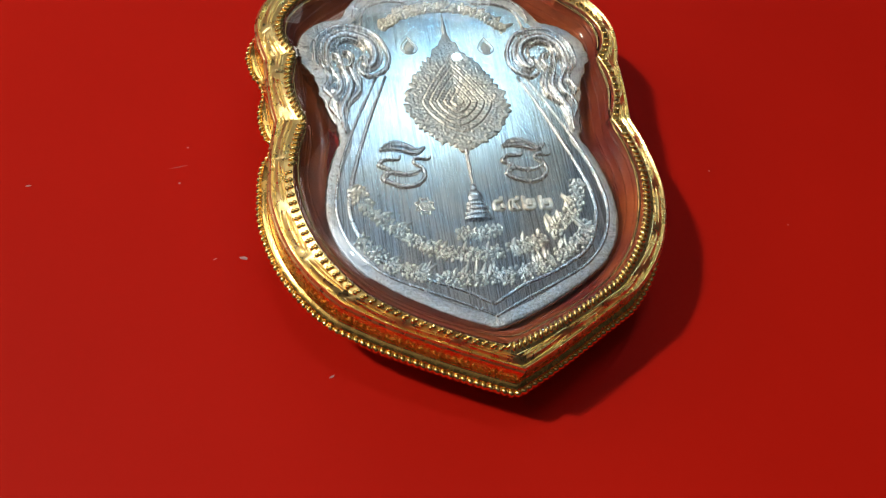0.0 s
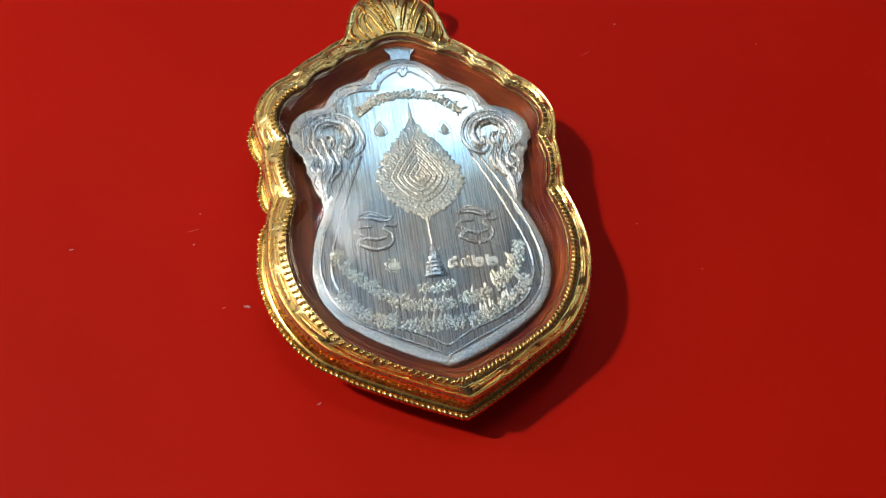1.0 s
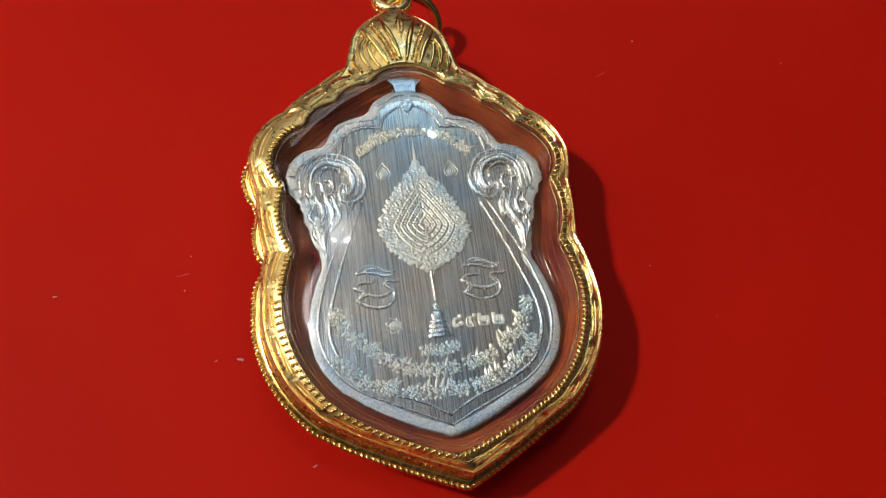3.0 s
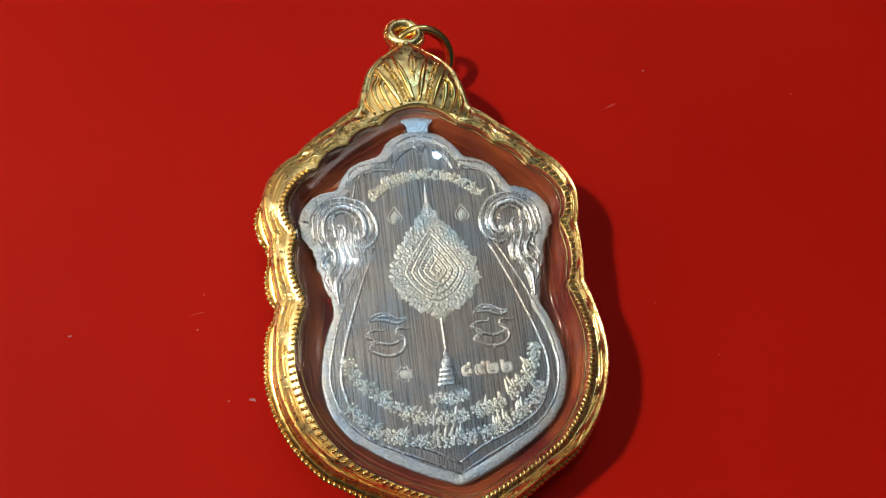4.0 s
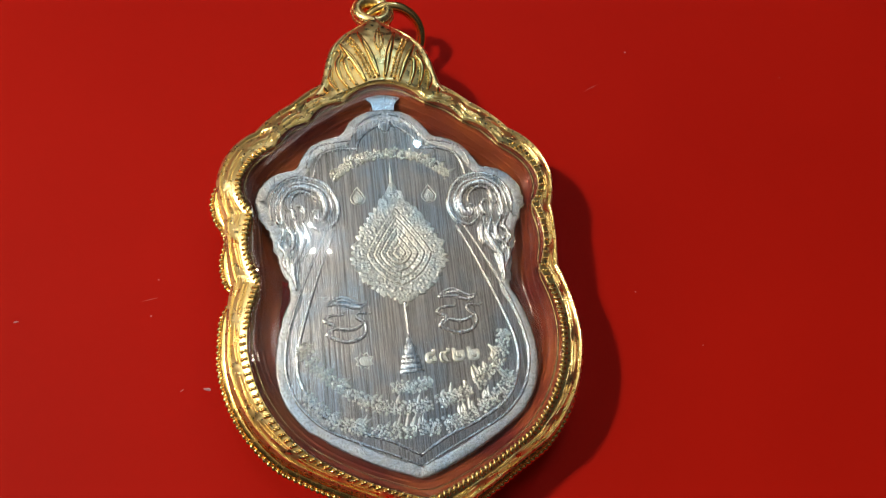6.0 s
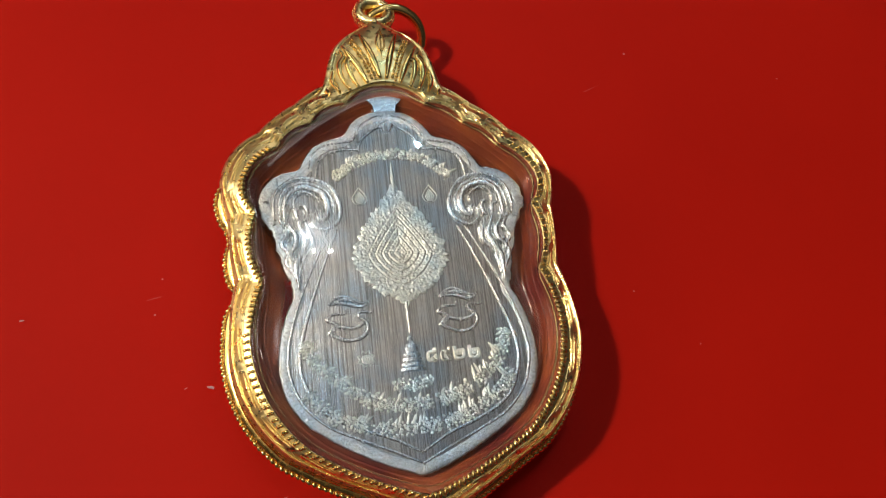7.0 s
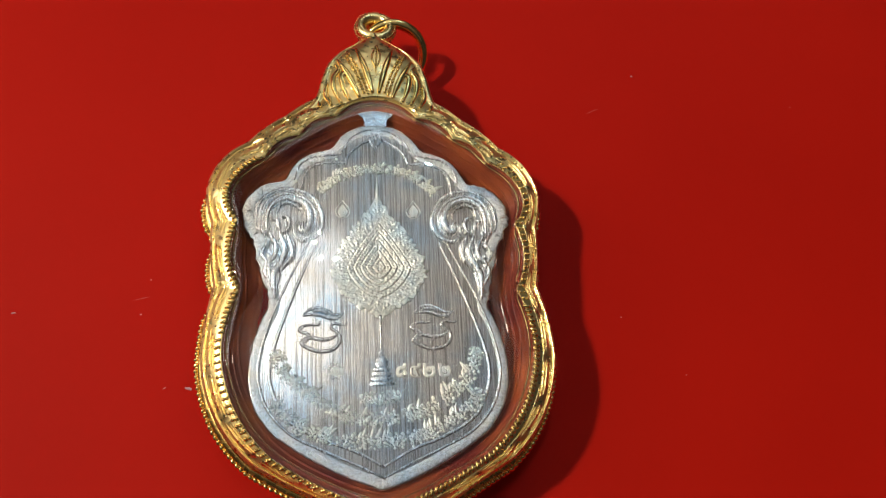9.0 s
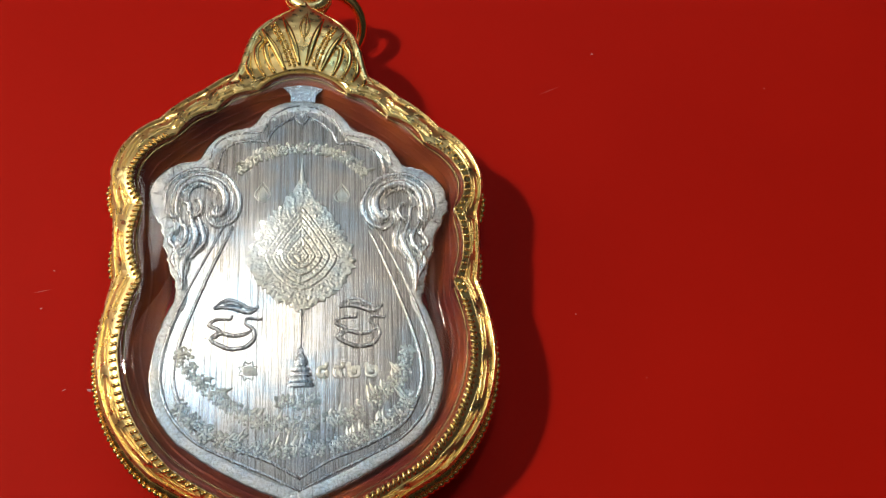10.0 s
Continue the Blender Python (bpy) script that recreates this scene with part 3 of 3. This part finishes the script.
# line, width, height: the two rings and the deep inner fold of the volute
for piece in (
    ([(11.3, 6.3), (11.45, 7.4), (10.95, 9.4), (9.0, 10.55), (6.5, 9.95), (5.28, 7.9), (5.6, 6.1), (6.97, 5.3), (7.85, 5.9), (7.9, 6.8), (7.5, 7.35)], 0.46, 0.24),
    ([(10.85, 6.2), (10.95, 7.3), (10.5, 9.1), (8.9, 10.05), (6.8, 9.45), (5.85, 7.9), (6.15, 6.4), (7.06, 5.75)], 0.42, 0.22),
    ([(10.35, 6.0), (10.45, 7.3), (10.05, 8.8), (8.75, 9.6), (7.05, 9.05), (6.4, 7.9), (6.55, 6.8), (7.1, 6.2), (7.45, 6.6), (7.1, 7.2)], 0.9, 0.42),
    ([(9.45, 7.5), (9.5, 8.2), (9.2, 8.8), (8.57, 9.1), (7.77, 8.8), (7.25, 8.2), (7.3, 7.6)], 0.3, 0.36),
    # curled leaf tips under the volute
    ([(10.95, 6.95), (10.85, 6.2), (10.5, 6.0), (10.2, 6.5), (10.1, 7.25)], 0.5, 0.42),
    ([(10.0, 7.45), (9.45, 7.2), (9.35, 6.6), (9.1, 6.1)], 0.6, 0.46),
    ([(9.1, 7.65), (8.6, 7.6), (8.35, 7.0), (8.6, 6.3), (9.0, 6.0)], 0.56, 0.46),
    ([(7.6, 7.3), (7.15, 7.0), (7.2, 6.4), (7.6, 6.2)], 0.44, 0.38),
):
    SCROLL.append(piece)
# flame leaves that hang below
for piece in (
    ([(10.7, 5.9), (10.3, 5.2), (10.84, 4.0), (10.34, 3.17), (10.51, 2.16), (9.95, 1.0), (9.62, -0.3)], 0.5, 0.3),
    ([(10.2, 6.1), (9.95, 5.5), (9.5, 4.7), (9.68, 3.7), (10.25, 3.0), (10.0, 2.3)], 0.66, 0.42),
    ([(9.3, 6.2), (9.1, 5.6), (8.67, 4.4), (9.04, 3.2), (9.67, 2.0), (9.69, 1.0), (9.61, -0.45)], 0.8, 0.44),
    ([(8.75, 6.2), (8.4, 5.5), (8.03, 3.9), (8.65, 3.0), (9.15, 2.2)], 0.6, 0.36),
    ([(8.2, 5.6), (7.9, 4.7), (8.25, 3.6)], 0.42, 0.28),
    ([(10.5, 2.9), (10.1, 2.0), (10.05, 1.2)], 0.36, 0.28),
    ([(9.0, 2.6), (9.4, 1.2), (9.5, 0.2)], 0.3, 0.3),
):
    SCROLL.append(piece)


def build_scrolls(medal):
    leaves = ((10.3, 5.0, 0.3, 1.3), (9.2, 5.0, -0.25, 1.4), (10.15, 3.75, -0.5, 1.2), (8.95, 3.7, 0.35, 1.2), (9.9, 2.5, 0.35, 1.1), (9.35, 2.3, -0.2, 1.0), (9.8, 1.3, 0.1, 0.9), (8.45, 4.5, -0.3, 1.0))
    for side in (1, -1):
        pieces = [stroke(flip(pts, sx=side), w, h, Z_MEDAL, (0.35, 0.25), 7) for pts, w, h in SCROLL]
        pieces += [relief_leaf(side * x, y, math.pi + side * turn, long, 0.52 * long, 0.28) for x, y, turn, long in leaves]
        link_mesh("scroll", *joined(pieces), BRIGHT, medal, "raised volute with flame leaves")


def fan_point(a, k):
    """A point of the fan's pointed outline, at the angle a from straight up and the share k of its size."""
    knots = np.array([0, 0.07, 0.2, 0.326, 0.6, 0.9, 1.15, 1.5, 1.82, 2.15, 2.525, 2.96, math.pi])
    reach = np.array([7.4, 6.5, 5.6, 5.15, 4.5, 4.12, 4.12, 4.42, 4.63, 4.55, 4.55, 4.8, 5.3])
    r = float(np.interp(abs(a), knots, reach)) * k
    return (r * math.sin(a), 2.9 + r * math.cos(a))


def fan_ragged(a):
    """The tufts and leaf tips of the fan's outline."""
    b = abs(a)
    return 0.92 + 0.06 * abs(math.sin(7.5 * b + 0.4 + 0.5 * math.sin(5 * a))) + 0.03 * math.sin(41 * b + 3 * math.sin(4 * a)) + 0.05 * noise.noise(Vector((a * 14, 2.0, 0)))


def fan_height(x, y):
    """Pointed nested bands, each cut off by a fine line and filled with tiny beads; leaf tufts outside them."""
    dy = y - 2.75
    power = 1.08 if dy > 0 else 1.5
    q = ((abs(x) / 3.1) ** power + (abs(dy) / (4.6 if dy > 0 else 3.2)) ** power) ** (1 / power)
    d = noise.voronoi(Vector((x * 2.6, y * 2.6, 0.3)))[0]
    small = noise.voronoi(Vector((x * 4.2, y * 4.2, 2.0)))[0]
    if q > 1.0:
        return 0.12 + 0.20 * max(0.0, 0.45 - d[0]) + 0.05 * (0.4 - small[0])
    h = 0.16 + 0.10 * (0.4 - small[0])
    for line in (0.985, 0.78, 0.58, 0.39, 0.2):
        h += 0.04 * math.exp(-(((q - line + 0.055) / 0.03) ** 2)) - 0.07 * math.exp(-(((q - line) / 0.022) ** 2))
    return h


def relief_leaf(x, y, turn, length, width, high):
    """A small domed leaf with a middle vein, its tip at the end of its length."""
    rows, cols = 6, 5
    verts, faces = [], []
    c, s = math.cos(turn), math.sin(turn)
    for i in range(rows):
        t = i / (rows - 1)
        w = width / 2 * (math.sin(math.pi * (0.12 + 0.88 * t)) ** 0.8) * (1 + 0.18 * math.sin(t * 19))
        for j in range(cols):
            u = 2 * j / (cols - 1) - 1
            px, py = u * w, (t - 0.45 + 0.12 * abs(u)) * length
            h = high * (1 - u * u) ** 0.6 * (0.35 + 0.65 * math.sin(math.pi * min(0.95, t + 0.1))) - (0.3 * high if j == cols // 2 and 0 < i < rows - 1 else 0)
            edge = i in (0, rows - 1) or j in (0, cols - 1)
            verts.append((x + px * c - py * s, y + px * s + py * c, Z_MEDAL + (-0.02 if edge else 0.08 + h)))
    for i in range(rows - 1):
        for j in range(cols - 1):
            a = i * cols + j
            faces.append((a, a + 1, a + cols + 1, a + cols))
    return verts, faces


def build_fan(medal):
    """The pointed ceremonial fan: nested pointed rings, leafy rim, spire, handle and stupa-shaped foot."""
    rng = random.Random(4)
    nr, na = 96, 440
    verts, faces = [], []
    for i in range(nr):
        for j in range(na):
            a = 2 * math.pi * j / na - math.pi
            x, y = fan_point(a, fan_ragged(a) * min(1.0, i / (nr - 2)))
            verts.append((x, y, Z_MEDAL + (fan_height(x, y) if i < nr - 1 else -0.02)))
    for i in range(nr - 1):
        for j in range(na):
            a, c = i * na + j, i * na + (j + 1) % na
            faces.append((a, c, c + na, a + na))
    pieces = [(verts, faces)]
    # tufts of small leaves round the rim, three leaves to a tuft
    for k, count, size in ((0.91, 24, 0.82), (0.77, 22, 0.66)):
        for n in range(count):
            a = -math.pi + 2 * math.pi * (n + 0.5) / count + rng.uniform(-0.03, 0.03)
            for side in (-1, 0, 1):
                x, y = fan_point(a + 0.085 * side, k * (1.0 if side == 0 else 0.965) * rng.uniform(0.98, 1.02))
                lean = -a * 0.68 - side * 0.6
                long = size * rng.uniform(0.8, 1.15) * (1.1 if side == 0 else 0.85)
                pieces.append(relief_leaf(x, y, lean, long, long * 0.74, 0.045 * rng.uniform(0.6, 1.3)))
    fan = link_mesh("fan_emblem", *joined(pieces), FROSTED, medal, "frosted leaf-edged ceremonial fan in relief")
    pieces = [stroke([(0, 8.6), (0, 9.4), (0, 10.4), (0, 12.0)], 0.42, 0.16, Z_MEDAL, (1.6, 0.1), 7)]
    for y, w in ((8.5, 1.0), (9.0, 0.8), (9.45, 0.6)):
        for side in (-1, 1):
            pieces.append(relief_leaf(side * w * 0.3, y, -side * 0.5, 0.6, w * 0.45, 0.08))
    link_mesh("spire", *joined(pieces), FROSTED, medal)
    link_mesh("handle", *stroke([(0, -2.0), (0.0, -2.6), (0.02, -3.6), (0.03, -5.3)], 0.26, 0.2, Z_MEDAL, (1.6, 0.7)), RIMMED, medal)
    rows = [(0.1, -5.2), (0.28, -5.4), (0.3, -5.65), (0.22, -5.8), (0.5, -6.05), (0.62, -6.4), (0.55, -6.75), (0.4, -6.85), (0.8, -6.95), (0.82, -7.15), (0.62, -7.22), (0.92, -7.35), (0.94, -7.6),
            (0.74, -7.68), (1.02, -7.8), (1.06, -8.05), (0.86, -8.12), (1.14, -8.25), (1.16, -8.5), (0.0, -8.52)]
    loops = []
    for j in range(11):
        b = math.pi * j / 10
        loops.append([(0.03 + r * math.cos(b), y, Z_MEDAL - 0.02 + 0.36 * r * math.sin(b)) for r, y in rows])
    v = [p for loop in loops for p in loop]
    m = len(rows)
    f = [(j * m + i, j * m + i + 1, (j + 1) * m + i + 1, (j + 1) * m + i) for j in range(10) for i in range(m - 1)]
    link_mesh("stupa", v, f, RIMMED, medal, "small bell-shaped stupa in relief", False)
    return fan


# the raised letter, its middle at the origin: a lens-shaped cap over a hooked bowl with a cross stroke
GLYPH = [
    [(-1.95, 1.42), (-1.25, 1.95), (-0.45, 2.1), (0.35, 1.8), (1.1, 1.42), (1.85, 1.6)],
    [(-1.9, 1.36), (-1.1, 1.5), (-0.2, 1.4), (0.7, 1.1), (1.3, 1.15), (1.85, 1.55)],
    [(-0.35, 0.85), (-0.5, 0.5), (-1.35, 0.5), (-1.9, 0.35), (-2.2, -0.05), (-1.35, -0.5), (-2.05, -1.2), (-1.1, -1.78), (-0.3, -2.0), (0.85, -1.8), (1.5, -1.1), (1.4, -0.35), (0.75, 0.15), (0.95, 0.6), (1.9, 0.48), (2.2, 0.7)],
    [(-1.75, -1.15), (-1.2, -0.7), (-0.2, -0.9), (0.75, -0.75), (1.35, -0.35)],
    [(-1.1, 1.7), (-0.3, 1.85), (0.4, 1.5)],
]


def build_glyphs(medal):
    for dx, dy in ((-5.2, -3.35), (5.0, -3.15)):
        pieces = [stroke(flip(pts, dx=dx, dy=dy, sx=0.97), 0.40, 0.21, Z_MEDAL, (0.45, 0.45), 7) for pts in GLYPH]
        link_mesh("sacred_glyph", *joined(pieces), RIMMED, medal, "curled raised sacred letter")
    # pointed drop seals beside the spire and the eight-pointed seal near the foot
    drop = [(0, 0.95), (-0.35, 0.45), (-0.68, -0.15), (-0.5, -0.65), (0, -0.88), (0.5, -0.65), (0.68, -0.15), (0.35, 0.45), (0, 0.95)]
    inner = flip(drop, sx=0.62, sy=0.6, dy=-0.08)
    bars = [[(-0.22, -0.4), (-0.2, 0.1), (-0.05, 0.0), (0.0, -0.38)], [(0.18, -0.4), (0.2, 0.1)]]
    for x, y in ((3.45, 8.6), (-3.35, 8.55)):
        pieces = [stroke(flip(p, x, y), w, 0.07, Z_MEDAL) for p, w in ((drop, 0.12), (inner, 0.1), (bars[0], 0.1), (bars[1], 0.1))]
        pieces.append(stroke([(x, y - 0.75), (x, y - 0.2), (x, y + 0.55)], 0.95, 0.022, Z_MEDAL, (0.8, 0.1), 5))
        link_mesh("drop_seal", *joined(pieces), FROSTED, medal, "tiny drop-shaped seal")
    star = [((0.82 if k % 2 else 0.56) * math.sin(k * math.pi / 8), (0.82 if k % 2 else 0.56) * math.cos(k * math.pi / 8)) for k in range(17)]
    pieces = [stroke(flip(star, -4.14, -7.16), 0.14, 0.08, Z_MEDAL, sub=2), stroke(flip([(-0.28, -0.2), (-0.25, 0.22), (-0.05, 0.1), (0.0, -0.2)], -4.14, -7.16), 0.12, 0.07, Z_MEDAL),
              stroke(flip([(0.15, -0.2), (0.15, 0.2), (0.3, 0.1), (0.32, -0.2)], -4.14, -7.16), 0.12, 0.07, Z_MEDAL)]
    pieces.append(stroke([(-4.55, -7.25), (-4.14, -7.16), (-3.45, -7.25)], 1.0, 0.022, Z_MEDAL, (0.6, 0.6), 5))
    link_mesh("star_seal", *joined(pieces), FROSTED, medal, "tiny star-shaped seal")


def lettered(medal, name, points, tall, gaps, seed, label, flames=0.5):
    """A curved row of raised letters too worn to read: clusters of round lumps with flame-shaped marks above them."""
    rng = random.Random(seed)
    xy, turn = smooth_line(points, 0.28)
    spots, pieces, run = [], [], 0
    for i, ((x, y), a) in enumerate(zip(xy, turn)):
        if any(lo <= i / len(xy) <= hi for lo, hi in gaps):
            continue
        c, s = math.cos(a), math.sin(a)

        def put(dx, dy):
            return (x + dx * c - dy * s, y + dx * s + dy * c)

        run = (run + 1) % 5
        for level in (-0.44, -0.15, 0.14, 0.43):
            level += 0.14 * (i % 2) - 0.07
            if rng.random() < (0.72 if run == 0 else 0.97):
                px, py = put(rng.uniform(-0.12, 0.12), level * tall + rng.uniform(-0.1, 0.1))
                r = rng.uniform(0.12, 0.2)
                spots.append(Matrix.Translation((px, py, Z_MEDAL + 0.02)) @ Matrix.Rotation(rng.uniform(0, 3), 4, "Z") @ Matrix.Diagonal((r * rng.uniform(1.0, 1.5), r, rng.uniform(0.18, 0.3), 1)))
        if rng.random() < 0.3:
            e = rng.uniform(0, 6)
            loop = [put(0.22 * math.cos(e + b), 0.26 * math.sin(e + b) + rng.uniform(-0.2, 0.2) * tall) for b in (0.0, 1.5, 3.0, 4.4)]
            pieces.append(stroke(loop, 0.17, 0.24, Z_MEDAL, (0.7, 0.7), 5, 3))
        if run == 2:
            pieces.append(stroke([put(-0.1, -tall * 0.45), put(rng.uniform(-0.12, 0.1), 0), put(0.02, tall * 0.45)], 0.2, 0.2, Z_MEDAL, (0.7, 0.6), 5, 2))
        if rng.random() < flames * (0.25 + 0.75 * (i / len(xy))):
            tip = tall * rng.uniform(0.8, 1.35)
            lean = rng.uniform(0.1, 0.5)
            pieces.append(stroke([put(-0.14, tall * 0.3), put(0.02, tall * 0.62), put(lean, tip)], 0.34, 0.2, Z_MEDAL, (0.8, 0.05), 5, 3))
    row = strip_of_balls(name, spots, LETTERED, medal, label, 1)
    link_mesh("flame_mark", *joined(pieces), LETTERED, row)


def build_writing(medal):
    lettered(medal, "arch_inscription", [(-5.6, 10.5), (-3.7, 11.95), (-1.9, 12.65), (0.2, 12.85), (2.1, 12.7), (3.8, 12.05), (5.7, 10.4)], 0.85, (), 3, "arched row of worn raised letters", 0.35)
    lettered(medal, "upper_inscription", [(-9.45, -5.3), (-8.8, -6.9), (-7.15, -8.65), (-4.8, -10.5), (-2.35, -11.4), (0.25, -11.5), (2.9, -11.1), (4.6, -10.5), (6.4, -9.3), (8.2, -7.6), (8.9, -5.2)], 1.1,
             ((0.56, 0.575), (0.72, 0.735)), 5, "curved row of worn raised letters", 0.4)
    lettered(medal, "lower_inscription", [(-9.6, -9.7), (-7.5, -12.0), (-5.1, -13.0), (-2.1, -13.5), (0.0, -13.5), (2.6, -13.3), (4.3, -12.75), (6.0, -11.9), (8.3, -10.3), (9.1, -8.9)], 1.1,
             ((0.29, 0.31), (0.49, 0.505), (0.76, 0.775)), 8, "curved row of worn raised letters", 0.4)
    lettered(medal, "middle_inscription", [(-1.95, -9.6), (-0.1, -9.8), (1.6, -9.35)], 0.95, (), 11, "short row of worn raised letters", 0.3)
    text = bpy.data.curves.new("serial_number", "FONT")
    text.body = "\u0e58\u0e59\u0e52\u0e52"
    text.size, text.extrude, text.bevel_depth, text.space_character = 1.95 * MM, 0.05 * MM, 0.085 * MM, 1.22
    text.align_x, text.align_y = "LEFT", "BOTTOM_BASELINE"
    data_ob = new("serial_text", text)
    mesh = bpy.data.meshes.new_from_object(data_ob)
    bpy.data.objects.remove(data_ob)
    mesh.materials.clear()
    mesh.materials.append(LETTERED)
    mesh.name = "serial_number"
    ob = new("serial_number", mesh)
    ob.parent = medal
    ob.matrix_basis = Matrix.Translation(Vector((1.25, -7.75, Z_MEDAL + 0.06)) * MM)
    tagged(ob, "four small stamped Thai digits")


medal = empty("medal", "brushed silver shield-shaped medal with raised ornament inside the case", "medal")
medal.matrix_basis = LIE
build_body(medal)
build_borders(medal)
build_scrolls(medal)
build_fan(medal)
build_glyphs(medal)
build_writing(medal)


# ---- dust on the card ----
def lint(x, y, length, width, turn, seed):
    rng = random.Random(seed)
    bm = bmesh.new()
    bmesh.ops.create_icosphere(bm, subdivisions=2, radius=1)
    for v in bm.verts:
        k = 1 + 0.5 * noise.noise(v.co * 1.7 + Vector((seed, 0, 0)))
        bend = 0.25 * math.sin(v.co.x * 2 + seed)
        v.co = Vector((v.co.x * length / 2 * k, (v.co.y * k + bend) * width / 2, (v.co.z * 0.8 + 0.75) * width / 3)) * MM
    data = bpy.data.meshes.new("lint")
    bm.to_mesh(data)
    bm.free()
    data.materials.append(LINT)
    ob = new("lint", data)
    ob.matrix_basis = pose(x * MM, y * MM, 0, 0, 0, turn)
    return tagged(ob, "tiny pale speck of lint on the red card", "lint", "dust specks")


specks = [(-17.8, -6.9, 0.75, 0.26, -20), (-34.65, 0.85, 0.45, 0.15, 5), (30.6, 28.7, 0.24, 0.2, 0), (-22.75, 0.55, 0.2, 0.16, 60), (-11.65, -17.7, 0.42, 0.16, 30),
          (-22.0, 4.15, 0.15, 0.12, 0), (-20.1, -6.8, 0.38, 0.08, 25), (-22.8, 2.2, 1.3, 0.028, 12), (25.5, 24.1, 1.9, 0.028, 26), (49.5, 25.0, 0.16, 0.12, 0), (25.9, -0.35, 0.14, 0.12, 0), (32.1, -6.6, 0.14, 0.1, 0)]
for n, speck in enumerate(specks):
    lint(*speck, n)

build_beads(case)
